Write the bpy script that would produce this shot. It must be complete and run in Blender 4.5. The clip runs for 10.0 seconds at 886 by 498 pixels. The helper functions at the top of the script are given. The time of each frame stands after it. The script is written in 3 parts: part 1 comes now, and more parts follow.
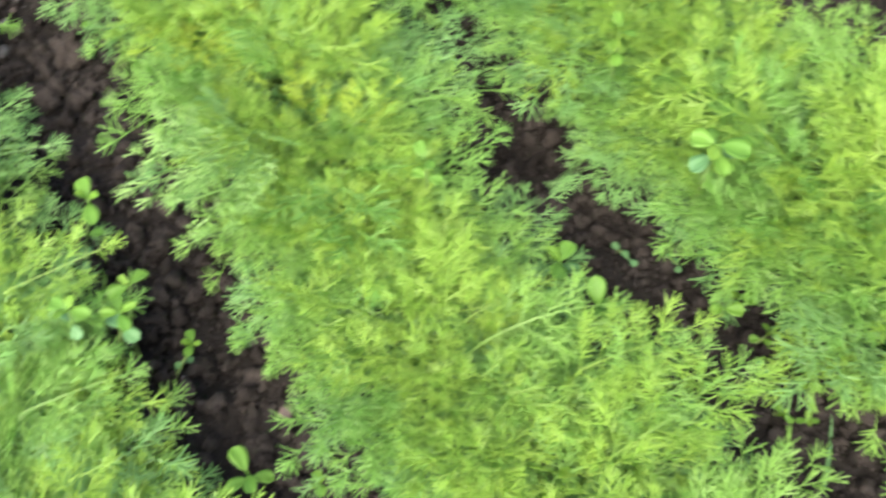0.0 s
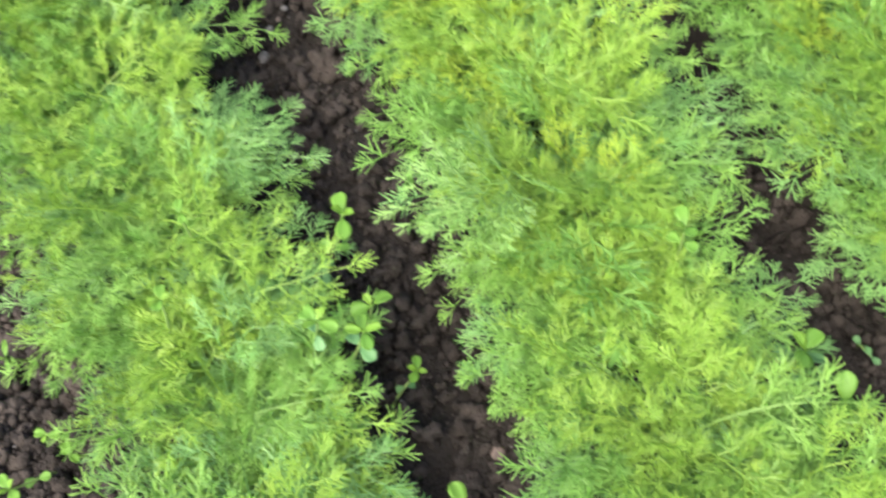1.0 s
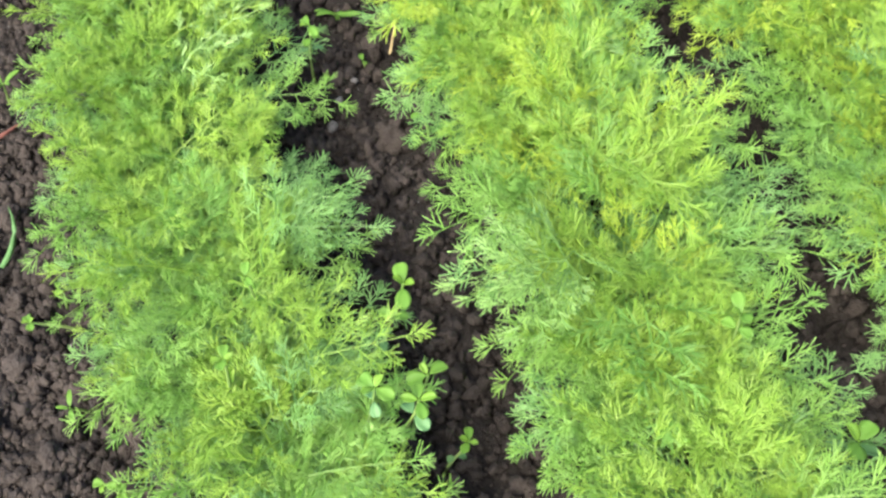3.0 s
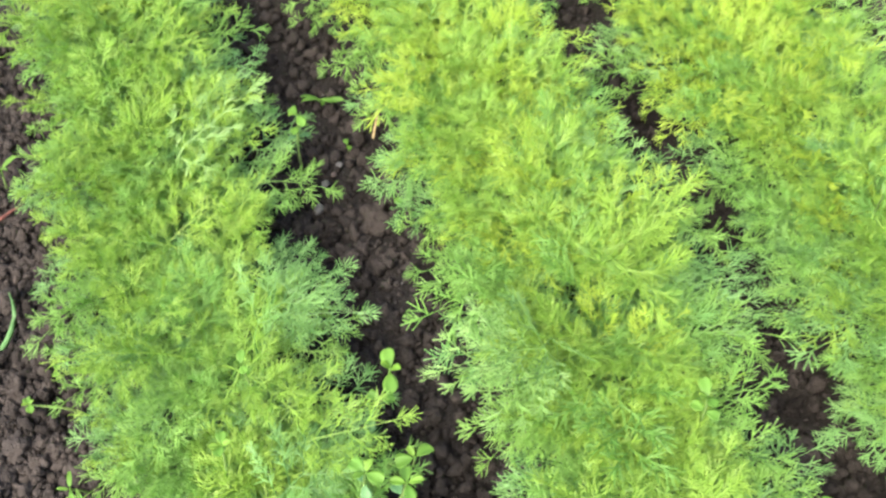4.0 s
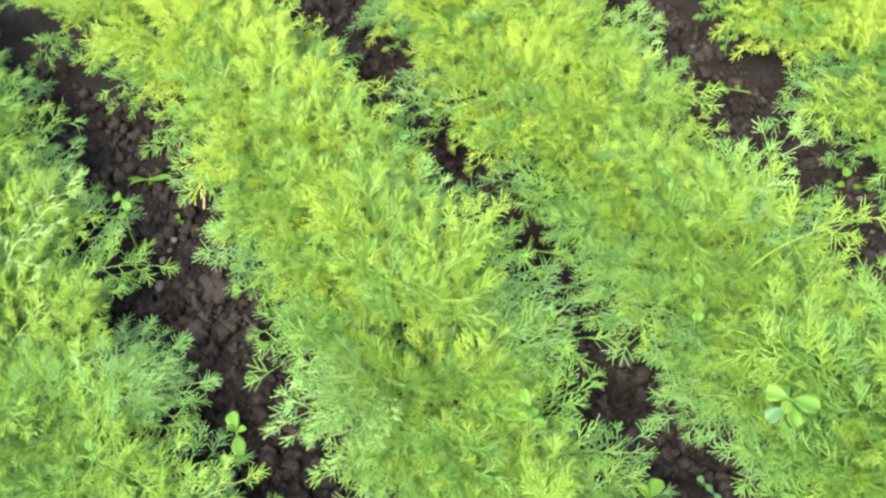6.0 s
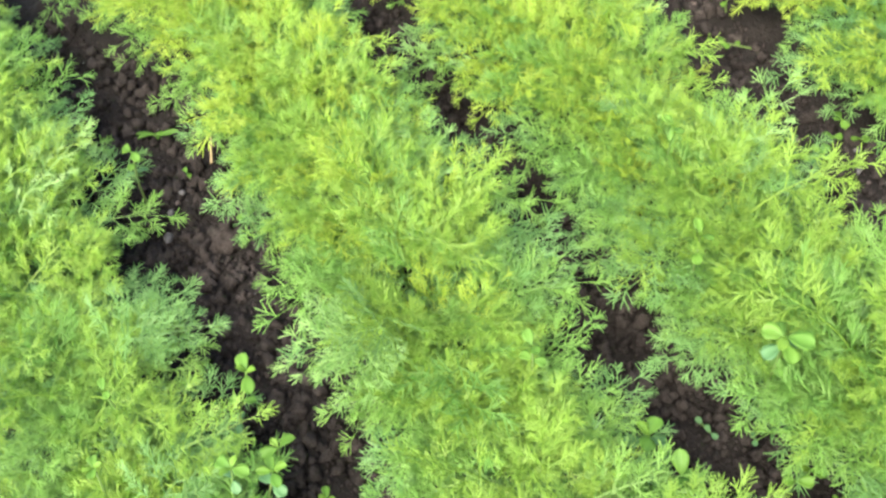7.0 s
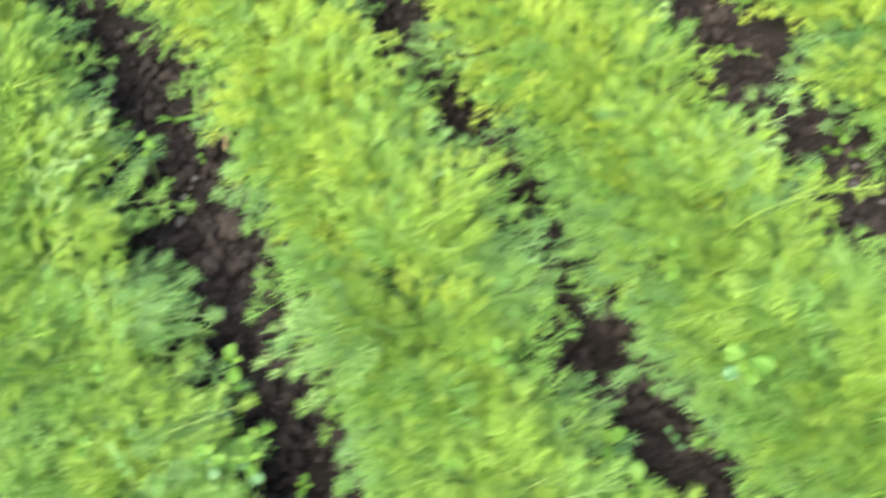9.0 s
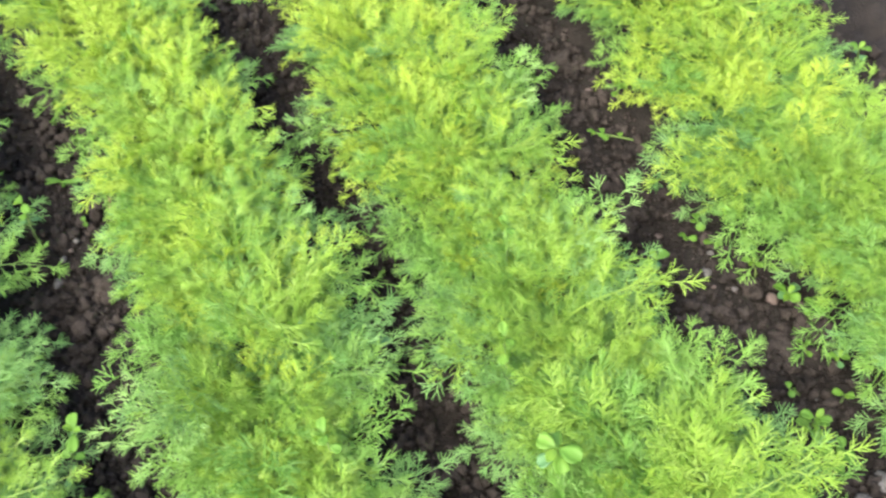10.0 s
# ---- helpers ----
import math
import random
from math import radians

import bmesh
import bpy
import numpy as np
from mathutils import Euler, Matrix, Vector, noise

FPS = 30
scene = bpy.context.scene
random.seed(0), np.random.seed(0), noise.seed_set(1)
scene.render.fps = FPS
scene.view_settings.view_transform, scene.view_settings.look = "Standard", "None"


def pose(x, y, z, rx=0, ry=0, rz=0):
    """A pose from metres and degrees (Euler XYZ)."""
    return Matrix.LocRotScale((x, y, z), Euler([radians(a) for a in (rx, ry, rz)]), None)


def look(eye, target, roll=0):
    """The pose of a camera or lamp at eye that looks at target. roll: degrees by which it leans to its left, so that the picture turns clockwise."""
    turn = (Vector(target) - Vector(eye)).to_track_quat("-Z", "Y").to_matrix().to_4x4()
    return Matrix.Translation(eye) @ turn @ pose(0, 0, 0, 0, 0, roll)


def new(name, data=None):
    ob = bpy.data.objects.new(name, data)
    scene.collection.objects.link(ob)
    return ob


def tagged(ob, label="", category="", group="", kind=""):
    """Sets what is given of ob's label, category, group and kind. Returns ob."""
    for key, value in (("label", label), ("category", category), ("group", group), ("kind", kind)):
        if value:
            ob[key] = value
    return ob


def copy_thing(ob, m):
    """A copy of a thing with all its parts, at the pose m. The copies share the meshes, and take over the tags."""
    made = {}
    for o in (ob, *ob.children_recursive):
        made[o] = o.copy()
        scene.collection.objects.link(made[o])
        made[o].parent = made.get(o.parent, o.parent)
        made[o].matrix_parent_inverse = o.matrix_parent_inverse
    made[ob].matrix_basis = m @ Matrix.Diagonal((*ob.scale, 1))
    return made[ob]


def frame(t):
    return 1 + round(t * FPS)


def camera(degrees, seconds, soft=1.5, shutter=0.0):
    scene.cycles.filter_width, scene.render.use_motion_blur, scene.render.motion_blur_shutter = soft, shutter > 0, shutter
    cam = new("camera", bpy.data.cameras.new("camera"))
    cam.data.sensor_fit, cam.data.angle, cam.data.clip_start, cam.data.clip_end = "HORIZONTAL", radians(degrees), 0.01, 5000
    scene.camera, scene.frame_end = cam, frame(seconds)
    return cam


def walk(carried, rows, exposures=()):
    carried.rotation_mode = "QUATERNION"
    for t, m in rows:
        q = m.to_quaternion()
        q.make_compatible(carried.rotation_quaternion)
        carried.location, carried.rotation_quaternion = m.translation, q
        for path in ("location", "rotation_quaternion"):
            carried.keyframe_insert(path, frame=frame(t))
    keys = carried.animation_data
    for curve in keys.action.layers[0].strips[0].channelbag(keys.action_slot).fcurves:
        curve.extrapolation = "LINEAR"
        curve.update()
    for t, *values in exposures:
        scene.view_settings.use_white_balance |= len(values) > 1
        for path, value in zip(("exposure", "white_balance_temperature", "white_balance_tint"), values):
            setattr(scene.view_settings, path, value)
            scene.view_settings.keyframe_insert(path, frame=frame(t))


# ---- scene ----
cam = camera(44.0, 10.0, soft=2.5, shutter=0.5)
PATH = [
    (0, (-0.007, 0.052, 0.592), (0.472, 0.954, -1.128), -5.0),
    (0.2, (-0.019, 0.056, 0.592), (0.404, 0.974, -1.134), -5.6),
    (0.5, (-0.035, 0.062, 0.598), (0.312, 1.029, -1.119), -7.4),
    (0.7, (-0.04, 0.076, 0.594), (0.267, 1.076, -1.11), -7.2),
    (1, (-0.053, 0.085, 0.598), (0.22, 1.147, -1.075), -7.8),
    (1.5, (-0.061, 0.082, 0.605), (0.172, 1.194, -1.041), -8.6),
    (2, (-0.061, 0.083, 0.607), (0.143, 1.22, -1.026), -9.3),
    (2.5, (-0.062, 0.081, 0.611), (0.153, 1.218, -1.02), -8.3),
    (2.7, (-0.058, 0.081, 0.609), (0.157, 1.238, -1.007), -8.2),
    (3.8, (-0.061, 0.087, 0.647), (0.215, 1.299, -0.92), -6.8),
    (4, (-0.061, 0.081, 0.66), (0.231, 1.307, -0.893), -6.5),
    (4.5, (-0.044, 0.066, 0.669), (0.303, 1.291, -0.874), -7.2),
    (5, (-0.026, 0.054, 0.686), (0.343, 1.243, -0.879), -9.2),
    (5.2, (-0.018, 0.054, 0.688), (0.387, 1.248, -0.864), -9.3),
    (5.5, (-0.014, 0.053, 0.689), (0.454, 1.236, -0.854), -8.6),
    (5.7, (-0.014, 0.05, 0.694), (0.464, 1.242, -0.839), -9.2),
    (6.8, (-0.032, 0.023, 0.69), (0.445, 1.199, -0.855), -8.9),
    (7, (-0.032, 0.02, 0.691), (0.427, 1.188, -0.866), -9.5),
    (7.5, (-0.036, 0.011, 0.691), (0.418, 1.13, -0.904), -10.0),
    (7.8, (-0.051, 0.011, 0.69), (0.382, 1.103, -0.929), -10.3),
    (8, (-0.064, 0.015, 0.701), (0.307, 1.106, -0.934), -11.7),
    (8.2, (-0.057, 0.018, 0.71), (0.281, 1.095, -0.941), -11.9),
    (8.5, (-0.044, 0.014, 0.709), (0.325, 1.096, -0.932), -10.2),
    (8.8, (-0.023, 0.017, 0.72), (0.335, 1.13, -0.903), -10.3),
    (9, (0.026, 0.002, 0.726), (0.348, 1.169, -0.867), -11.7),
    (9.2, (0.086, -0.018, 0.721), (0.411, 1.17, -0.854), -11.4),
    (9.3, (0.086, -0.009, 0.729), (0.486, 1.14, -0.859), -8.6),
    (9.5, (0.106, -0.021, 0.739), (0.536, 1.149, -0.825), -6.7),
    (9.7, (0.125, -0.029, 0.742), (0.534, 1.159, -0.813), -7.0),
    (10, (0.133, -0.034, 0.749), (0.492, 1.177, -0.802), -9.0),
]
walk(cam, [(t, look(eye, target, roll)) for t, eye, target, roll in PATH],
     exposures=((0, 1.38), (1.0, 1.43), (2.5, 1.47), (5.0, 1.51), (10.0, 1.49)))

# ---- light ----
SUN_EL, SUN_AZ = radians(48), radians(232)
world = bpy.data.worlds.new("world")
scene.world = world
world.use_nodes = True
wn = world.node_tree
sky = wn.nodes.new("ShaderNodeTexSky")
sky.sky_type, sky.sun_disc = "NISHITA", False
sky.sun_elevation, sky.sun_rotation = SUN_EL, SUN_AZ
sky.dust_density, sky.ozone_density = 4.0, 0.6
wn.links.new(sky.outputs[0], wn.nodes["Background"].inputs[0])
wn.nodes["Background"].inputs[1].default_value = 0.15
sun = new("sun", bpy.data.lights.new("sun", "SUN"))
sun.data.energy, sun.data.angle, sun.data.color = 2.1, radians(45), (1.0, 0.94, 0.81)
sun.matrix_world = look((math.sin(SUN_AZ) * math.cos(SUN_EL) * 9, math.cos(SUN_AZ) * math.cos(SUN_EL) * 9, math.sin(SUN_EL) * 9), (0, 0, 0))

# ---- materials ----
def nodes_of(name):
    m = bpy.data.materials.new(name)
    m.use_nodes = True
    return m, m.node_tree.nodes, m.node_tree.links


def mixed(nd, ln, fac, a, b):
    """A colour mix of two colours (or sockets) by a factor socket."""
    n = nd.new("ShaderNodeMix")
    n.data_type = "RGBA"
    ln.new(fac, n.inputs[0])
    for socket, v in ((n.inputs[6], a), (n.inputs[7], b)):
        if isinstance(v, tuple):
            socket.default_value = (*v, 1)
        else:
            ln.new(v, socket)
    return n.outputs[2]


def spread(nd, ln, source, lo, hi, to_lo=0.0, to_hi=1.0):
    n = nd.new("ShaderNodeMapRange")
    ln.new(source, n.inputs[0])
    for i, v in enumerate((lo, hi, to_lo, to_hi)):
        n.inputs[i + 1].default_value = v
    return n.outputs[0]


def noise_of(nd, ln, scale, detail=3.0, world_space=False):
    n = nd.new("ShaderNodeTexNoise")
    n.inputs["Scale"].default_value, n.inputs["Detail"].default_value = scale, detail
    if world_space:
        ln.new(nd.new("ShaderNodeNewGeometry").outputs["Position"], n.inputs["Vector"])
    else:
        ln.new(nd.new("ShaderNodeTexCoord").outputs["Object"], n.inputs["Vector"])
    return n.outputs["Fac"]


def leaf_material(name, dark, light, pale, translucent=0.35, rough=0.45, glow=(0.335, 0.60, 0.05)):
    """Leaf: colour by plant part, by thread and by a broad patchiness; part of the light passes through."""
    m, nd, ln = nodes_of(name)
    bsdf = nd["Principled BSDF"]
    part_random = nd.new("ShaderNodeObjectInfo").outputs["Random"]
    col = mixed(nd, ln, part_random, dark, light)
    # random paler threads, which also paint in whitish highlights
    island = nd.new("ShaderNodeNewGeometry").outputs["Random Per Island"]
    col = mixed(nd, ln, spread(nd, ln, island, 0.3, 1.0, 0.0, 0.35), col, pale)
    patch = spread(nd, ln, noise_of(nd, ln, 9.0, 3.0, True), 0.4, 0.68, 0.0, 0.4)
    col = mixed(nd, ln, patch, col, light)
    ln.new(col, bsdf.inputs["Base Color"])
    bsdf.inputs["Roughness"].default_value = rough
    bsdf.inputs["Specular IOR Level"].default_value = 0.5
    tr = nd.new("ShaderNodeBsdfTranslucent")
    share = nd.new("ShaderNodeValue").outputs[0]
    share.default_value = 0.35
    ln.new(mixed(nd, ln, share, col, glow), tr.inputs["Color"])
    mix = nd.new("ShaderNodeMixShader")
    mix.inputs[0].default_value = translucent
    ln.new(bsdf.outputs[0], mix.inputs[1])
    ln.new(tr.outputs[0], mix.inputs[2])
    ln.new(mix.outputs[0], nd["Material Output"].inputs["Surface"])
    return m


def soil_material(name, low, high, grey, fine=260.0):
    m, nd, ln = nodes_of(name)
    bsdf = nd["Principled BSDF"]
    col = mixed(nd, ln, spread(nd, ln, noise_of(nd, ln, 28.0, 5.0, True), 0.35, 0.7), low, high)
    island = nd.new("ShaderNodeNewGeometry").outputs["Random Per Island"]
    col = mixed(nd, ln, spread(nd, ln, island, 0.3, 1.0, 0.0, 0.55), col, high)
    col = mixed(nd, ln, spread(nd, ln, noise_of(nd, ln, fine, 4.0, True), 0.58, 0.78, 0.0, 0.5), col, grey)
    ln.new(col, bsdf.inputs["Base Color"])
    bsdf.inputs["Roughness"].default_value = 0.9
    bsdf.inputs["Specular IOR Level"].default_value = 0.25
    bump = nd.new("ShaderNodeBump")
    bump.inputs["Strength"].default_value, bump.inputs["Distance"].default_value = 1.0, 0.0026
    ln.new(noise_of(nd, ln, fine * 1.6, 6.0, True), bump.inputs["Height"])
    ln.new(bump.outputs[0], bsdf.inputs["Normal"])
    return m


def stone_material(name, a, b, rough=0.75):
    m, nd, ln = nodes_of(name)
    bsdf = nd["Principled BSDF"]
    col = mixed(nd, ln, spread(nd, ln, noise_of(nd, ln, 350.0, 4.0, True), 0.3, 0.7), a, b)
    ln.new(col, bsdf.inputs["Base Color"])
    bsdf.inputs["Roughness"].default_value = rough
    return m


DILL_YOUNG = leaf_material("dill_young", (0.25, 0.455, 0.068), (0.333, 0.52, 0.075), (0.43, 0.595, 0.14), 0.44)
# yellower, brighter leaf for far plants; part of it is sunlight put into colour
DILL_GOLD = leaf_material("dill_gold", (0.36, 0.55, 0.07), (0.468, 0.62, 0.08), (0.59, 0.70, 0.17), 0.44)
DILL_MID = leaf_material("dill_mid", (0.188, 0.41, 0.078), (0.26, 0.47, 0.09), (0.345, 0.545, 0.165), 0.42)
DILL_OLD = leaf_material("dill_old", (0.155, 0.355, 0.098), (0.215, 0.42, 0.115), (0.30, 0.49, 0.185), 0.37)
DILL_PALE = leaf_material("dill_pale", (0.215, 0.415, 0.105), (0.285, 0.475, 0.13), (0.37, 0.54, 0.18), 0.32)
DILL_STEM = leaf_material("dill_stem", (0.16, 0.29, 0.07), (0.24, 0.36, 0.10), (0.28, 0.36, 0.14), 0.15)
WEED_LIGHT = leaf_material("weed_light", (0.11, 0.27, 0.03), (0.16, 0.33, 0.04), (0.18, 0.34, 0.06), 0.3, 0.55)
WEED_TIP = leaf_material("weed_tip", (0.16, 0.34, 0.035), (0.22, 0.40, 0.045), (0.26, 0.42, 0.07), 0.35, 0.5)
WEED_DARK = leaf_material("weed_dark", (0.09, 0.23, 0.09), (0.13, 0.29, 0.10), (0.15, 0.3, 0.12), 0.25, 0.55)
# ground darker than its crumbs: shade in the gaps between them is painted in
SOIL = soil_material("soil", (0.0132, 0.0106, 0.0093), (0.030, 0.0253, 0.0222), (0.06, 0.050, 0.044))
CRUMB = soil_material("soil_crumb", (0.016, 0.0128, 0.011), (0.075, 0.062, 0.0545), (0.115, 0.097, 0.09), 420.0)
PEBBLE = stone_material("pebble_grey", (0.07, 0.066, 0.065), (0.17, 0.162, 0.157))
PEBBLE_PINK = stone_material("pebble_pink", (0.082, 0.06, 0.052), (0.155, 0.118, 0.104))
TWIG = stone_material("twig_red", (0.13, 0.045, 0.034), (0.22, 0.085, 0.062))
STRAW = stone_material("straw", (0.36, 0.25, 0.11), (0.55, 0.44, 0.24))

# ---- mesh helpers ----
def mesh_of(name, verts, faces, material, smooth=True):
    me = bpy.data.meshes.new(name)
    me.from_pydata([tuple(v) for v in verts], [], faces)
    me.materials.append(material)
    if smooth:
        me.polygons.foreach_set("use_smooth", [True] * len(me.polygons))
    me.update()
    return me


def part(name, me, parent, label="", m=None):
    ob = new(name, me)
    ob.parent = parent
    if m is not None:
        ob.matrix_local = m
    return tagged(ob, label)


def sides_of(d):
    """Two directions across d."""
    d = d / np.linalg.norm(d)
    a = np.cross(d, (0.0, 0.0, 1.0) if abs(d[2]) < 0.9 else (1.0, 0.0, 0.0))
    a /= np.linalg.norm(a)
    return a, np.cross(d, a)


def thread(V, F, p, d, up, length, width):
    """One narrow leaf thread with a blunt tip, a slightly twisted solid."""
    d = d / np.linalg.norm(d)
    a = np.cross(d, up)
    a /= np.linalg.norm(a)
    b = np.cross(a, d)
    n, r, tip = len(V), width * 0.48, p + d * length
    b *= 0.5 if n // 4 % 2 else -0.5
    V += [p - r * (a + b), p + r * (a + b), tip - r * 0.6 * (a - b), tip + r * 0.6 * (a - b)]
    F += [(n, n + 2, n + 1), (n, n + 1, n + 3), (n, n + 3, n + 2), (n + 1, n + 2, n + 3)]


def tube(V, F, pts, radii, sides=3):
    n, m = len(V), len(pts)
    for i, p in enumerate(pts):
        d = pts[min(i + 1, m - 1)] - pts[max(i - 1, 0)]
        a, b = sides_of(d)
        for k in range(sides):
            w = k * 2 * math.pi / sides
            V.append(p + radii[i] * (math.cos(w) * a + math.sin(w) * b))
    for i in range(m - 1):
        for k in range(sides):
            l = (k + 1) % sides
            F.append((n + i * sides + k, n + i * sides + l, n + (i + 1) * sides + l, n + (i + 1) * sides + k))


def turned(d, axis, angle):
    axis = axis / np.linalg.norm(axis)
    return d * math.cos(angle) + np.cross(axis, d) * math.sin(angle) + axis * (axis @ d) * (1 - math.cos(angle))


# ---- dill ----
def frond_mesh(name, rng, material, length, start, end, bare=0.45, pairs=4, fingers=3, thread_len=0.011, width=0.0013, wide=0.42, fluff=0.28, taper=0.72, bend=0.68, counts=(7, 7, 6, 4, 3), lift=0.1, spray=0.72, burst=0.8, arch=False):
    """One finely cut leaf that grows from the origin out along y and up: start and end are its slopes in degrees;
    with arch its stalk stands up first and the blade lies flat."""
    V, F = [], []
    steps = 10
    pts, dirs, p = [np.zeros(3)], [], np.zeros(3)
    side = rng.uniform(-0.25, 0.25)
    for i in range(steps):
        u = i / (steps - 1)
        share = u ** bend if not arch else min(max((u - 0.75 * bare) / (0.45 * bare), 0.0), 1.0)
        el = radians(start + (end - start) * share)
        d = np.array([side * u, math.cos(el), math.sin(el)])
        d /= np.linalg.norm(d)
        p = p + d * length / steps
        pts.append(p)
        dirs.append(d)
    dirs.append(dirs[-1])
    tube(V, F, pts, [0.0008 - 0.00055 * i / steps for i in range(steps + 1)])
    blade = length * (1 - bare)

    def along(u):
        x = u * steps
        i = min(int(x), steps - 1)
        return pts[i] + (pts[i + 1] - pts[i]) * (x - i), dirs[i]

    def tuft(q, d, up, count, size):
        """A lobe that forks: one long thread, and shorter ones that leave it in turn to either side and fan out to one outline."""
        size *= rng.uniform(0.82, 1.18)
        up = up + rng.normal(0, fluff * 1.6, 3)
        up /= np.linalg.norm(up)
        e = d + rng.normal(0, fluff * 0.5, 3)
        e /= np.linalg.norm(e)
        thread(V, F, q, e, up, size, width * rng.uniform(0.9, 1.1))
        first = 1 if rng.random() < 0.5 else -1
        for k in range(count - 1):
            v = 0.08 + 0.5 * k / max(count - 1, 1) + rng.uniform(-0.05, 0.05)
            f = turned(e, turned(up, e, rng.normal(0, burst)), first * (-1) ** k * spray * rng.uniform(0.75, 1.2)) + rng.normal(0, fluff * 0.5, 3)
            thread(V, F, q + e * size * v, f, up, size * (1.0 - 0.75 * v) * rng.uniform(0.7, 0.95), width * 0.95)

    def pinna(q, d, up, size, count):
        tip = q + d * size + up * size * rng.uniform(-0.08, 0.12)
        mid = (q + tip) / 2 - up * size * 0.04
        tube(V, F, [q, mid, tip], [0.00045, 0.0004, 0.0003])
        for k in range(count):
            v = 0.3 + 0.65 * k / max(count - 1, 1)
            at = q + (tip - q) * v
            sgn = 1 if k % 2 else -1
            e = turned(d, turned(up, d, rng.normal(0, burst * 0.6)), sgn * radians(46 - 14 * v)) + rng.normal(0, fluff * 0.6, 3)
            tuft(at, e / np.linalg.norm(e), up, fingers, thread_len * (1.1 - 0.25 * v))
        tuft(tip, d, up, fingers + 1, thread_len)

    for i in range(pairs):
        u = i / pairs
        q, d = along(bare + (1 - bare) * u * 0.92)
        right = np.cross(d, (0.0, 0.0, 1.0))
        right /= np.linalg.norm(right)
        up = np.cross(right, d)
        size = blade * wide * (1 - taper * u)
        for sgn in (1, -1):
            e = turned(d, up, sgn * radians(rng.uniform(50, 66) - 12 * u)) + up * (lift + rng.uniform(-1.6 * fluff, 1.6 * fluff)) + rng.normal(0, fluff * 0.4, 3)
            e = turned(e, d, rng.normal(0, burst * 0.45))
            pinna(q, e / np.linalg.norm(e), up, size * rng.uniform(0.85, 1.12), counts[i])
    q, d = along(1.0)
    right = np.cross(d, (0.0, 0.0, 1.0))
    up = np.cross(right, d)
    pinna(q, d, up / np.linalg.norm(up), blade * 0.16, 3)
    return mesh_of(name, V, F, material, smooth=False)


rng = np.random.default_rng(5)
BUSHY = (8, 7, 6, 4, 3)
YOUNG = [frond_mesh("young_frond", rng, DILL_YOUNG, rng.uniform(0.098, 0.115), 86, rng.uniform(-12, 18), 0.53, 4, 4, 0.0118, 0.00099, 0.50, 0.14, 0.6, 0.58, BUSHY, 0.12) for _ in range(5)]
GOLDEN = [frond_mesh("golden_frond", rng, DILL_GOLD, rng.uniform(0.098, 0.117), 86, rng.uniform(-10, 20), 0.53, 4, 4, 0.0116, 0.00099, 0.50, 0.14, 0.6, 0.58, BUSHY, 0.12) for _ in range(5)]
MIDDLE = [frond_mesh("middle_frond", rng, DILL_MID, rng.uniform(0.102, 0.12), 82, rng.uniform(-20, 5), 0.5, 4, 4, 0.0122, 0.00099, 0.50, 0.12, 0.6, 0.6, BUSHY, 0.1) for _ in range(6)]
OUTER = [frond_mesh("outer_frond", rng, DILL_OLD, rng.uniform(0.096, 0.112), 76, rng.uniform(-20, 0), 0.47, 4, 4, 0.013, 0.00099, 0.53, 0.08, 0.6, 0.6, BUSHY, 0.06, 0.72, 0.4) for _ in range(5)]
SPREAD = [frond_mesh("spreading_frond", rng, m, 0.132, 80, e, 0.48, 5, 4, 0.0135, 0.00102, 0.46, 0.08, 0.5, 1.0, (7, 6, 5, 4, 3), 0.04, 0.62, 0.2, True) for m, e in ((DILL_MID, 4), (DILL_OLD, 0), (DILL_YOUNG, 6))]
SPREAD.append(frond_mesh("open_frond", rng, DILL_PALE, 0.14, 78, 10, 0.42, 4, 4, 0.0145, 0.00118, 0.42, 0.05, 0.4, 1.0, (3, 3, 2, 2, 2), 0.0, 0.6, 0.12, True))
SPREAD.append(frond_mesh("broad_frond", rng, DILL_PALE, 0.136, 80, -2, 0.48, 5, 4, 0.0135, 0.00104, 0.52, 0.07, 0.4, 1.0, (7, 7, 6, 5, 3), 0.02, 0.6, 0.15, True))


def stem_mesh(rng, height=0.03):
    V, F = [], []
    pts = [np.array([0.002 * math.sin(i * 1.7), 0.002 * math.cos(i * 2.1) - 0.002, height * i / 4 - 0.006]) for i in range(5)]
    tube(V, F, pts, [0.0018, 0.0017, 0.0016, 0.0015, 0.0013], 6)
    return mesh_of("stem", V, F, DILL_STEM)


STEMS = [stem_mesh(rng, h) for h in (0.022, 0.032, 0.042)]
DILL_LABELS = ("feathery mid-green dill seedling with bluish lower fronds in garden soil",
               "feathery bright green dill seedling growing in dark garden soil",
               "feathery yellowish green dill seedling growing in dark garden soil")


def dill_plant(rng, group, tone):
    root = tagged(new("dill_plant"), DILL_LABELS[tone], "dill plant", group)
    k = int(rng.integers(3))
    top = (0.016, 0.026, 0.036)[k]
    part("stem", STEMS[k], root)
    turn0 = rng.uniform(0, 360)
    for j in range(8):
        az = turn0 + j * 137.5 + rng.uniform(-15, 15)
        if j < (2, 3, 5)[tone]:
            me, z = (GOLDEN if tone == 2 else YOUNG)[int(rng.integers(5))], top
        elif j < (5, 6, 7)[tone]:
            me, z = MIDDLE[int(rng.integers(6))], top * 0.7
        else:
            me, z = OUTER[int(rng.integers(5))], top * 0.4
        s = rng.uniform(0.86, 1.06) if j else 0.78
        part("frond", me, root, "", pose(0, 0, z, rng.uniform(-8, 8), 0, az) @ Matrix.Scale(s, 4))
    return root


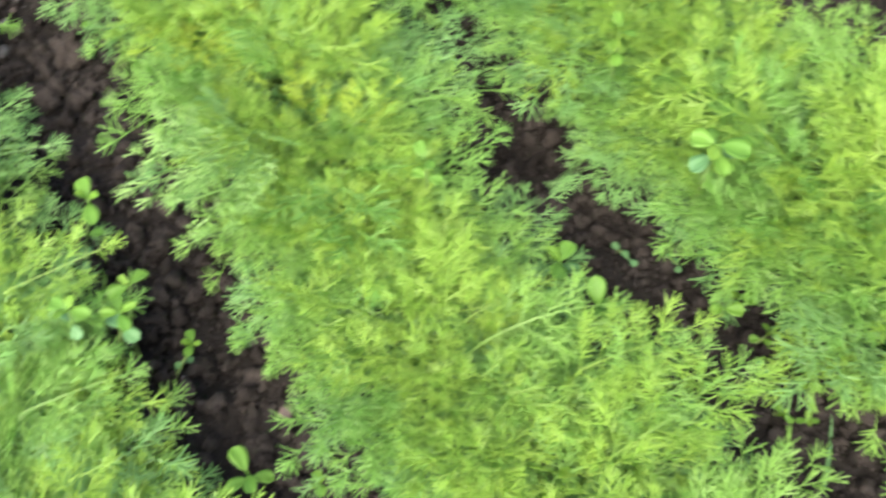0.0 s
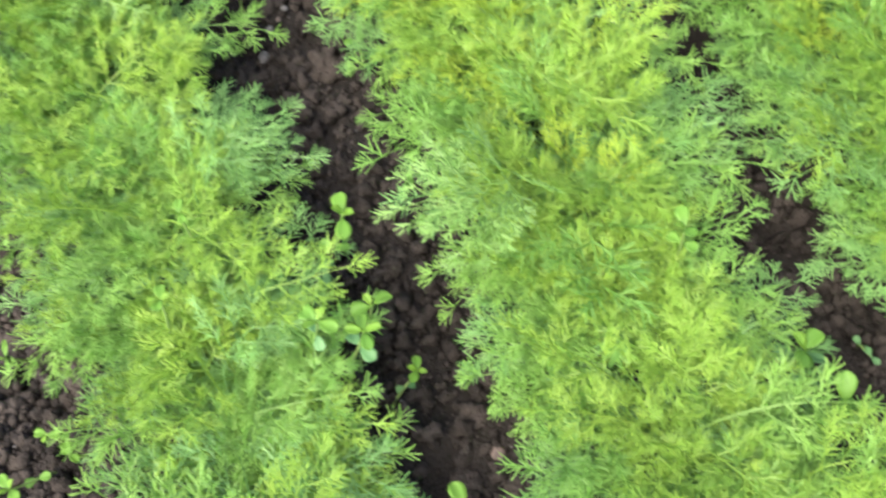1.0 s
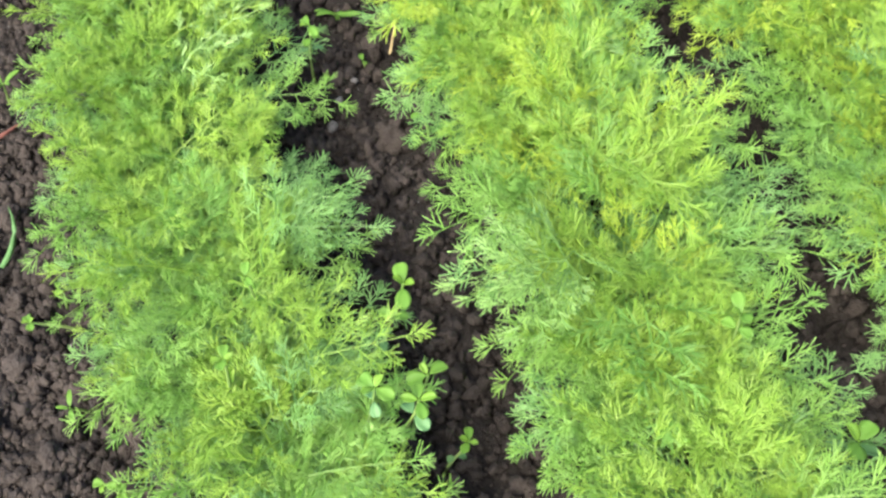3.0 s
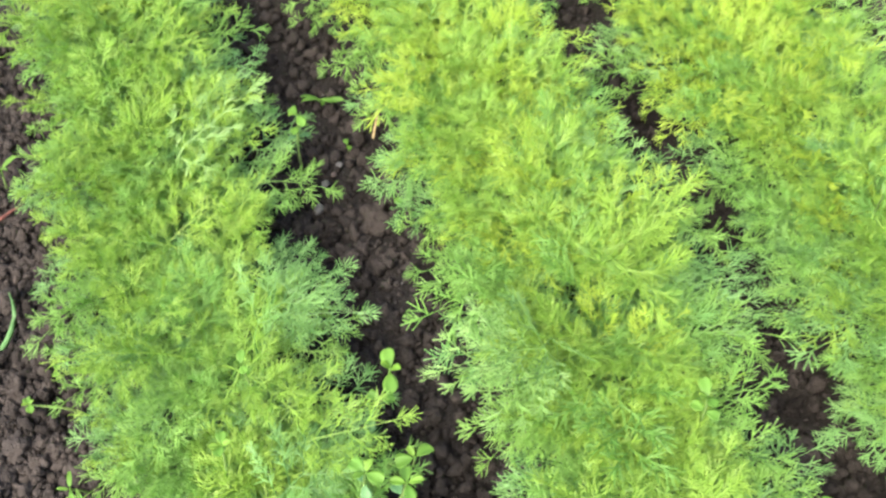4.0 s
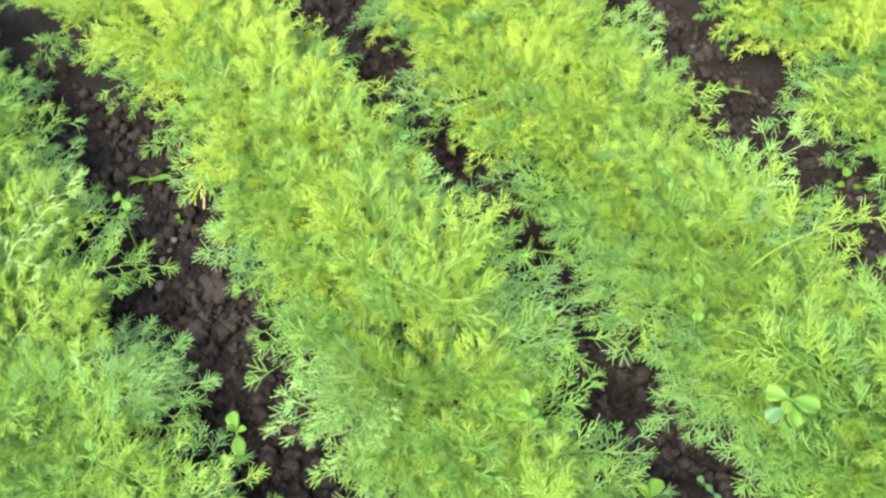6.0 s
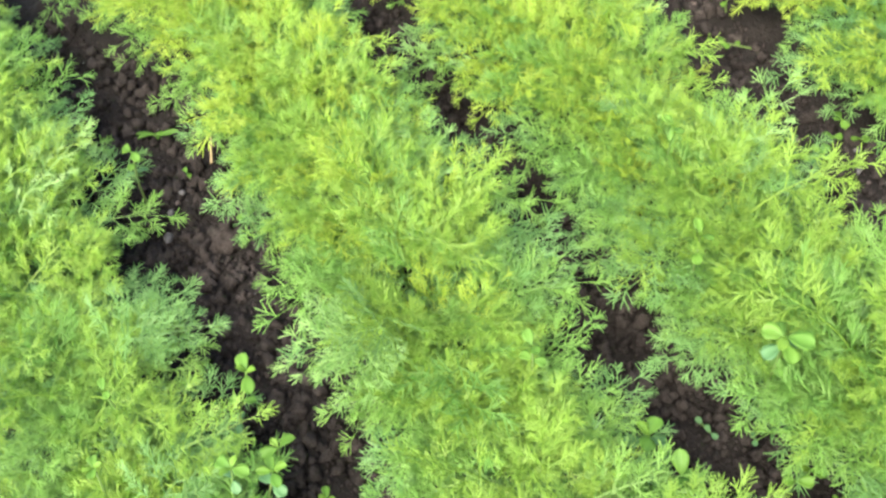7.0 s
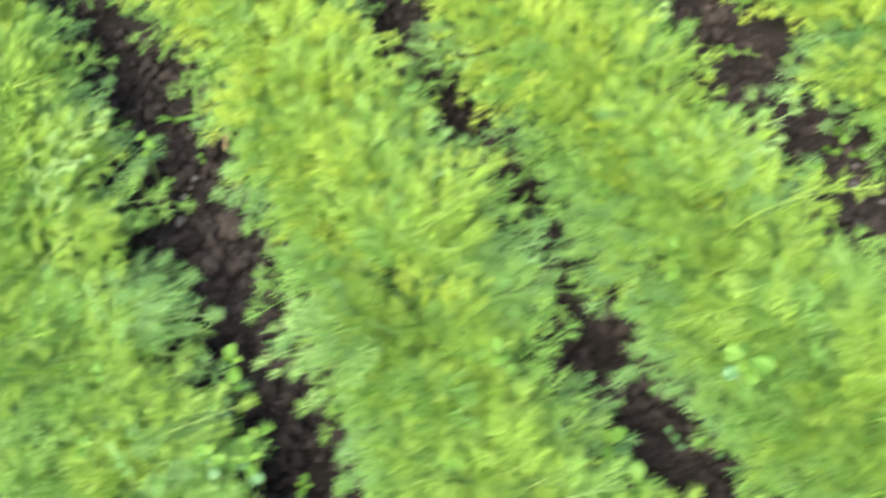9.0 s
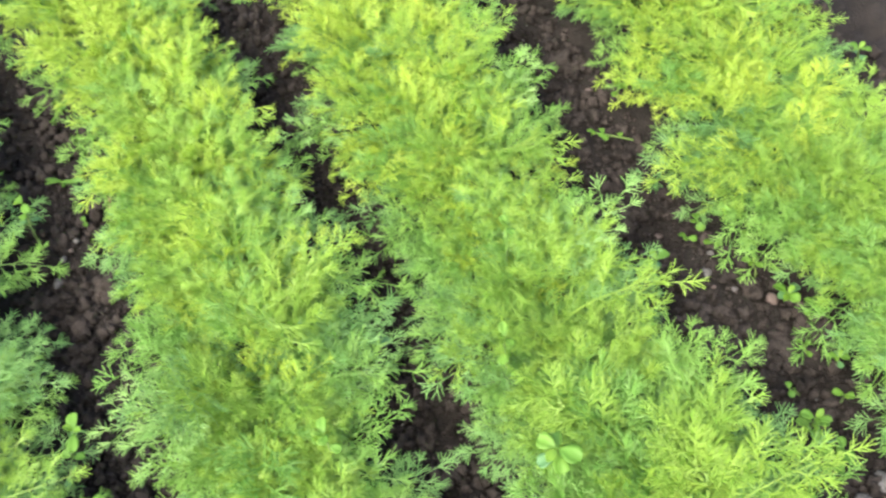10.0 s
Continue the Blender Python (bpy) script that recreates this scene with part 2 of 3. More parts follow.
# ---- the beds: left and right edge of each row along y ----
ROWS = {
    "first": (((0.2, -0.18), (0.37, -0.18), (0.43, -0.195), (0.5, -0.225), (0.63, -0.228), (0.73, -0.218), (0.9, -0.21), (1.5, -0.21)),
              ((0.2, -0.06), (0.3, -0.042), (0.36, -0.03), (0.41, -0.02), (0.45, -0.042), (0.48, -0.038), (0.53, -0.028), (0.58, -0.042), (0.62, -0.03), (0.7, -0.03), (0.78, -0.03), (0.85, -0.045), (1.0, -0.06), (1.5, -0.06))),
    "second": (((0.0, 0.03), (0.28, 0.04), (0.31, 0.055), (0.34, 0.045), (0.38, 0.036), (0.43, 0.042), (0.5, 0.057), (0.54, 0.072), (0.62, 0.074), (0.67, 0.068), (0.75, 0.06), (0.84, 0.04), (0.92, -0.005), (1.02, -0.04), (1.5, -0.06)),
               ((0.0, 0.20), (0.15, 0.195), (0.18, 0.215), (0.21, 0.187), (0.25, 0.16), (0.29, 0.174), (0.34, 0.17), (0.37, 0.184), (0.41, 0.184), (0.45, 0.199), (0.52, 0.197), (0.57, 0.184), (0.67, 0.188), (0.75, 0.195), (0.84, 0.215), (1.5, 0.225))),
    "third": (((0.0, 0.325), (0.14, 0.312), (0.2, 0.288), (0.24, 0.27), (0.28, 0.265), (0.33, 0.262), (0.37, 0.238), (0.41, 0.246), (0.45, 0.26), (0.5, 0.254), (0.55, 0.244), (0.62, 0.246), (0.66, 0.236), (0.76, 0.25), (1.5, 0.25)),
              ((0.0, 0.395), (0.2, 0.4), (0.26, 0.41), (0.35, 0.422), (0.45, 0.422), (0.52, 0.426), (0.6, 0.44), (0.7, 0.445), (1.5, 0.445))),
    "fourth": (((0.0, 0.52), (0.22, 0.52), (0.3, 0.517), (0.37, 0.52), (0.44, 0.49), (0.5, 0.488), (0.55, 0.50), (0.66, 0.512), (0.8, 0.50), (1.5, 0.50)),
               ((0.0, 0.70), (0.5, 0.69), (0.57, 0.70), (0.62, 0.735), (1.5, 0.73))),
}
SPANS = {"first": (0.22, 1.1), "second": (0.04, 1.1), "third": (0.08, 1.03), "fourth": (0.2, 0.93)}


def edge(points, y):
    return float(np.interp(y, [p[0] for p in points], [p[1] for p in points]))


def in_row(x, y):
    return max(min(x - edge(l, y), edge(r, y) - x) for l, r in ROWS.values())


# ---- ground: one sheet, fine in the bed and coarse towards the horizon ----
def relief(x, y):
    z = 0.010 * noise.noise((x * 22, y * 22, 0)) + 0.006 * noise.noise((x * 60, y * 60, 3)) + 0.003 * noise.noise((x * 150, y * 150, 7))
    near = max(0.0, 1 - max(abs(x - 0.22) - 0.7, abs(y - 0.65) - 0.7, 0) / 0.3)
    bed = min(max((in_row(x, y) + 0.01) / 0.05, 0.0), 1.0) if near > 0.99 else 0.0
    return z * near + 0.006 * bed


def graded(lo, hi, step, far):
    mid = list(np.arange(lo, hi + step / 2, step))
    out, d = [], step
    a, b = lo, hi
    left, right = [], []
    while b < far:
        d *= 1.35
        a, b = a - d, b + d
        left.append(a)
        right.append(b)
    return left[::-1] + mid + right


def ground():
    xs, ys = graded(-0.45, 0.9, 0.0055, 900.0), graded(0.0, 1.3, 0.0065, 900.0)
    V = [(x, y, relief(x, y)) for y in ys for x in xs]
    n = len(xs)
    F = [(j * n + i, j * n + i + 1, (j + 1) * n + i + 1, (j + 1) * n + i) for j in range(len(ys) - 1) for i in range(n - 1)]
    ob = new("ground", mesh_of("ground", V, F, SOIL))
    return tagged(ob, "dark crumbly moist garden soil between plant rows", "soil", kind="structure")


ground()


def lump(rng, level=1, rough=0.22, flat=0.75, grain=0.0):
    """Points and faces of one irregular crumb of unit radius."""
    bm = bmesh.new()
    bmesh.ops.create_icosphere(bm, subdivisions=level, radius=1.0)
    off = Vector(rng.uniform(-50, 50, 3))
    for v in bm.verts:
        k = 1 + rough * 2.2 * noise.noise(v.co * 1.1 + off) + rough * noise.noise(v.co * 2.7 + off) + rough * 0.6 * noise.noise(v.co * 6.1 + off)
        k += grain * (noise.noise(v.co * 9.0 + off) + 0.7 * noise.noise(v.co * 19.0 + off))
        v.co = Vector((v.co.x * k, v.co.y * k * 0.9, v.co.z * k * flat))
    V = np.array([v.co[:] for v in bm.verts])
    F = [tuple(v.index for v in f.verts) for f in bm.faces]
    bm.free()
    return V, F


def crumbs(rng, count):
    shapes = [lump(rng, 2, 0.45, 0.85, 0.08) for _ in range(16)] + [lump(rng, 1, 0.45, 0.85) for _ in range(10)]
    V, F, n = [], [], 0
    made = 0
    while made < count:
        x, y = (rng.uniform(-0.34, 0.77), rng.uniform(0.1, 1.02)) if rng.random() < 0.8 else (rng.uniform(-0.34, -0.18), rng.uniform(0.28, 0.9))
        if in_row(x, y) > 0.025:
            continue
        if x < -0.19:
            r = 0.0014 + 0.0036 * rng.random() ** 2.0
        else:
            r = 0.0013 + 0.0052 * rng.random() ** 3.0
        sv, sf = shapes[int(rng.integers(16))] if r > 0.0029 else shapes[16 + int(rng.integers(10))]
        q = Euler(rng.uniform(0, 6.28, 3)).to_matrix()
        pts = (sv * r) @ np.array(q).T + (x, y, relief(x, y) + r * rng.uniform(0.25, 1.1))
        V.extend(pts.tolist())
        F.extend([tuple(i + n for i in f) for f in sf])
        n += len(sv)
        made += 1
    ob = new("soil_crumbs", mesh_of("soil_crumbs", V, F, CRUMB))
    return tagged(ob, "loose dark brown soil crumbs lying on the bed", "soil crumbs", kind="stuff")


crumbs(np.random.default_rng(11), 27000)


def grit(rng, count):
    shapes = [lump(rng, 1, 0.25) for _ in range(6)]
    V, F, n = [], [], 0
    for _ in range(count):
        x, y = rng.uniform(-0.35, 0.8), rng.uniform(0.1, 1.2)
        if in_row(x, y) > 0.0:
            continue
        sv, sf = shapes[int(rng.integers(6))]
        V.extend((sv * rng.uniform(0.0006, 0.0013) + (x, y, relief(x, y) + 0.0045)).tolist())
        F.extend([tuple(i + n for i in f) for f in sf])
        n += len(sv)
    return tagged(new("white_grit", mesh_of("white_grit", V, F, PEBBLE)), "tiny pale grit grains scattered over dark soil", "grit", kind="stuff")


grit(np.random.default_rng(12), 420)


def stone(name, x, y, r, material, label, category, seed, flat=0.7, level=4):
    rng = np.random.default_rng(seed)
    V, F = lump(rng, level, 0.24 if level > 2 else 0.2, flat, 0.09 if level > 2 else 0.0)
    ob = new(name, mesh_of(name, V * r, F, material))
    ob.matrix_basis = pose(x, y, relief(x, y) + r * 0.45 + (0.003 if level < 3 else 0.0), 0, 0, rng.uniform(0, 360))
    return tagged(ob, label, category)


for k, (x, y, r) in enumerate(((0.021, 0.645, 0.013), (-0.269, 0.537, 0.0095), (-0.28, 0.52, 0.008), (-0.006, 0.615, 0.008), (0.503, 0.33, 0.012),
                               (0.506, 0.713, 0.012), (0.035, 0.752, 0.009), (-0.25, 0.46, 0.009), (-0.266, 0.67, 0.011), (0.0, 0.31, 0.009), (0.018, 0.345, 0.008), (0.515, 0.39, 0.009))):
    stone("soil_clod", x, y, r, CRUMB, "large dark brown clod of crumbly garden soil", "soil clod", 100 + k)
for k, (x, y, r, pink) in enumerate(((-0.017, 0.68, 0.0052, 0), (-0.006, 0.697, 0.0035, 0), (0.490, 0.419, 0.005, 0), (0.522, 0.371, 0.0055, 1), (0.503, 0.433, 0.003, 0), (0.0, 0.688, 0.003, 1), (0.003, 0.703, 0.0025, 1), (0.487, 0.37, 0.0016, 0), (0.531, 0.349, 0.0018, 0), (0.486, 0.401, 0.002, 1), (0.54, 0.335, 0.003, 1), (0.499, 0.201, 0.0085, 0), (0.48, 0.195, 0.007, 0), (0.023, 0.319, 0.005, 1),
                                     (-0.005, 0.345, 0.003, 0), (0.503, 0.395, 0.003, 0), (0.478, 0.475, 0.004, 1), (0.534, 0.352, 0.004, 1), (0.525, 0.395, 0.003, 0), (0.51, 0.66, 0.004, 1), (0.01, 0.71, 0.003, 0))):
    stone("pebble", x, y, r, PEBBLE_PINK if pink else PEBBLE, "small pinkish pebble on dark soil" if pink else "small pale grey pebble on dark soil", "pebble", 200 + k, 0.6, 2)

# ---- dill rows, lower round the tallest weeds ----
OPEN_SPOTS = ((0.045, 0.395, 0.76), (0.283, 0.27, 0.8), (0.284, 0.366, 0.86), (0.142, 0.345, 0.86), (-0.049, 0.385, 0.86), (-0.028, 0.372, 0.86),
              (-0.122, 0.43, 0.88), (0.332, 0.459, 0.88), (-0.03, 0.70, 0.9))


def dill_row(name, count, seed):
    rng = np.random.default_rng(seed)
    left, right = ROWS[name]
    lo, hi = SPANS[name]
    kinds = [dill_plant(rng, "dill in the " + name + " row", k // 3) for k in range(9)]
    fresh = list(kinds)
    for i in range(count):
        y = lo + (hi - lo) * (i + rng.uniform(0.1, 0.9)) / count
        l, r = edge(left, y) + 0.068, edge(right, y) - 0.068
        lane = (i % 3) / 2
        x = l + (r - l) * min(max(lane + rng.uniform(-0.25, 0.25), 0), 1)
        side = 0.95 if i % 3 != 1 else 1.05
        s = side * rng.uniform(0.87, 1.1)
        s *= min([share for a, b, share in OPEN_SPOTS if math.hypot(x - a, y - b) < 0.052], default=1.0)
        m = pose(x, y, relief(x, y), rng.uniform(-5, 5), rng.uniform(-5, 5), rng.uniform(0, 360)) @ Matrix.Scale(s, 4)
        # yellower with y and row, partly painted sunlight; right lane duller, painted shade
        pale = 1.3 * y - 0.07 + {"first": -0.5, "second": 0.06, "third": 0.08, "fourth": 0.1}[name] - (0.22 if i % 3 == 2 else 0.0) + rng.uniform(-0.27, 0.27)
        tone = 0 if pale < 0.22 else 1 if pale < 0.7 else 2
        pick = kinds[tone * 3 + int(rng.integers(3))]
        if pick in fresh:
            fresh.remove(pick)
            pick.matrix_basis = m
        else:
            copy_thing(pick, m)
    for pick in fresh:
        for o in (*pick.children_recursive, pick):
            bpy.data.objects.remove(o)


dill_row("first", 66, 21)
dill_row("second", 77, 22)
dill_row("third", 70, 23)
dill_row("fourth", 54, 24)


# ---- spreading fronds that reach over the gaps ----
def reach_of(me):
    v = np.array([p.co[:] for p in me.vertices])
    far = v[v[:, 1].argmax()]
    return float(math.hypot(far[0], far[1])), float(math.degrees(math.atan2(-far[0], far[1])) ), float(far[2])


REACH = [reach_of(me) for me in SPREAD]


def reaching_plant(side, tip, kind, size=0.82):
    """A dill plant on the given side of tip, one of whose fronds ends at tip."""
    r, off, top = REACH[kind]
    dx, dy = side[0] - tip[0], side[1] - tip[1]
    far = r * size / math.hypot(dx, dy)
    x, y = tip[0] + dx * far, tip[1] + dy * far
    root = tagged(new("dill_plant"), "dill seedling with a feathery frond reaching over bare soil", "dill plant", "dill along the gaps")
    z0 = relief(x, y)
    root.matrix_basis = pose(x, y, z0)
    part("stem", STEMS[1], root)
    az = math.degrees(math.atan2(dx, -dy)) - off
    high = min(max((tip[2] - z0 - 0.01) / top, 0.4), 2.0)
    part("frond", SPREAD[kind], root, "", pose(0, 0, 0.01, 0, 0, az) @ Matrix.Diagonal((size, size, high, 1)))
    return root


for root_at, tip, kind in (
        ((0.10, 0.41), (-0.004, 0.424, 0.118), 4), ((0.095, 0.435), (0.02, 0.375, 0.112), 4),
        ((-0.105, 0.50), (-0.013, 0.53, 0.112), 1), ((-0.095, 0.53), (-0.006, 0.50, 0.09), 1),
        ((0.14, 0.42), (0.234, 0.462, 0.085), 1), ((0.135, 0.40), (0.231, 0.435, 0.08), 1), ((0.13, 0.43), (0.205, 0.50, 0.09), 0),
        ((0.135, 0.315), (0.227, 0.332, 0.06), 1), ((0.32, 0.30), (0.225, 0.334, 0.05), 1), ((0.33, 0.27), (0.262, 0.262, 0.075), 0),
        ((0.345, 0.42), (0.443, 0.453, 0.121), 3), ((0.36, 0.40), (0.435, 0.41, 0.09), 1),
        ((0.36, 0.29), (0.456, 0.303, 0.09), 0), ((0.37, 0.26), (0.452, 0.255, 0.07), 1),
        ((0.365, 0.57), (0.441, 0.648, 0.105), 3), ((0.15, 0.52), (0.205, 0.592, 0.10), 3), ((0.30, 0.665), (0.200, 0.662, 0.09), 3),
        ((0.145, 0.20), (0.226, 0.172, 0.10), 0), ((0.15, 0.22), (0.226, 0.20, 0.10), 2),
        ((-0.15, 0.62), (-0.232, 0.628, 0.06), 1), ((-0.15, 0.70), (-0.235, 0.73, 0.06), 1), ((-0.14, 0.55), (-0.225, 0.56, 0.05), 1),
        ((0.58, 0.50), (0.482, 0.492, 0.07), 1), ((0.30, 0.46), (0.228, 0.405, 0.07), 0), ((0.085, 0.556), (0.02, 0.553, 0.042), 0), ((-0.10, 0.75), (-0.02, 0.80, 0.08), 1),
        ((-0.09, 0.425), (-0.006, 0.410, 0.10), 2), ((-0.10, 0.69), (-0.026, 0.716, 0.118), 3), ((-0.10, 0.36), (-0.028, 0.345, 0.085), 0), ((-0.09, 0.40), (-0.035, 0.43, 0.09), 1)):
    reaching_plant(root_at, tip, kind)


# ---- weeds ----
def leaf_mesh(name, length, width, material, blunt=0.5, cup=0.18, lobes=0):
    """A thin solid leaf from the origin along y: blunt shifts its widest place towards the tip."""
    rows, cols = 8, 5
    V, F = [], []
    stalk = length * 0.1
    for side in (0, 1):
        for i in range(rows):
            u = math.sin(i / (rows - 1) * math.pi / 2)
            w = max(1.2 * u ** (0.1 + 0.7 * blunt) * math.sqrt(1 - u ** (1.5 + 4 * blunt)), 0.03)
            for j in range(cols):
                v = j / (cols - 1) * 2 - 1
                x = v * w * width / 2
                y = stalk + u * length
                if lobes:
                    y -= abs(math.sin(v * math.pi * 0.5 * lobes)) * length * 0.12 * u
                z = cup * abs(v) ** 1.5 * w * width - 0.25 * length * u * u + 0.02 * length * math.sin(5 * u + 3 * v)
                V.append((x, y, z - side * 0.00035))
    n = rows * cols
    for i in range(rows - 1):
        for j in range(cols - 1):
            a = i * cols + j
            F.append((a, a + 1, a + cols + 1, a + cols))
            F.append((n + a, n + a + cols, n + a + cols + 1, n + a + 1))
    for i in range(rows - 1):
        for j in (0, cols - 1):
            a, b = i * cols + j, (i + 1) * cols + j
            F.append((a, b, n + b, n + a) if j == 0 else (a, n + a, n + b, b))
    T, G = [], []
    tube(T, G, [np.array((0, 0, 0.0)), np.array((0, stalk * 0.5, 0.0002)), np.array((0, stalk * 1.25, 0.0))], [0.0006, 0.0005, 0.0004], 4)
    m = len(V)
    return mesh_of(name, V + T, F + [tuple(k + m for k in g) for g in G], material)


LEAVES = {
    "round": leaf_mesh("round_leaf", 0.010, 0.0102, WEED_LIGHT, 0.72, 0.22),
    "oval": leaf_mesh("oval_leaf", 0.010, 0.0079, WEED_LIGHT, 0.7),
    "young": leaf_mesh("young_leaf", 0.010, 0.0074, WEED_TIP, 0.6, 0.3),
    "dark": leaf_mesh("dark_leaf", 0.010, 0.0092, WEED_DARK, 0.7),
    "lance": leaf_mesh("lance_leaf", 0.010, 0.0034, WEED_LIGHT, 0.35, 0.25),
    "clover": leaf_mesh("clover_leaf", 0.010, 0.0105, WEED_LIGHT, 0.8, 0.1, 2),
}


def weed(base, top, nodes, label, name="weed_seedling", seed=0):
    """A broad-leaved weed: a bent stem from base to top; nodes are (share of the stem, leaf kind, centimetres, count, tilt up, turn)."""
    rng = np.random.default_rng(900 + seed)
    x, y = base
    z0 = relief(x, y) - 0.004
    root = tagged(new(name), label, "weed")
    root.matrix_basis = pose(x, y, z0)
    end = np.array((top[0] - x, top[1] - y, top[2] - z0))
    bend = np.array((0, 0, end[2] * 0.25)) + rng.normal(0, 0.002, 3)
    pts = [end * u + bend * math.sin(math.pi * u) * (1 - u) for u in np.linspace(0, 1, 7)]
    V, F = [], []
    tube(V, F, pts, list(np.linspace(0.0012, 0.0007, 7)), 5)
    part("stem", mesh_of("stem", V, F, DILL_STEM), root)
    for share, kind, cm, count, tilt, turn in nodes:
        p = end * share + bend * math.sin(math.pi * share) * (1 - share)
        for k in range(count):
            pair = k // 2
            s = 0.68 * cm * (1.0 - 0.26 * pair) * rng.uniform(0.88, 1.12)
            az = turn + (k % 2) * 180 + pair * 90 + rng.uniform(-18, 18)
            part("leaf", LEAVES["young" if pair >= 1 and kind in ("round", "oval") else kind], root, "", pose(*p, 0, 0, az) @ pose(0, 0, 0, tilt + 24 * pair + rng.uniform(-12, 12), rng.uniform(-18, 18), 0) @ Matrix.Scale(s, 4))
    return root


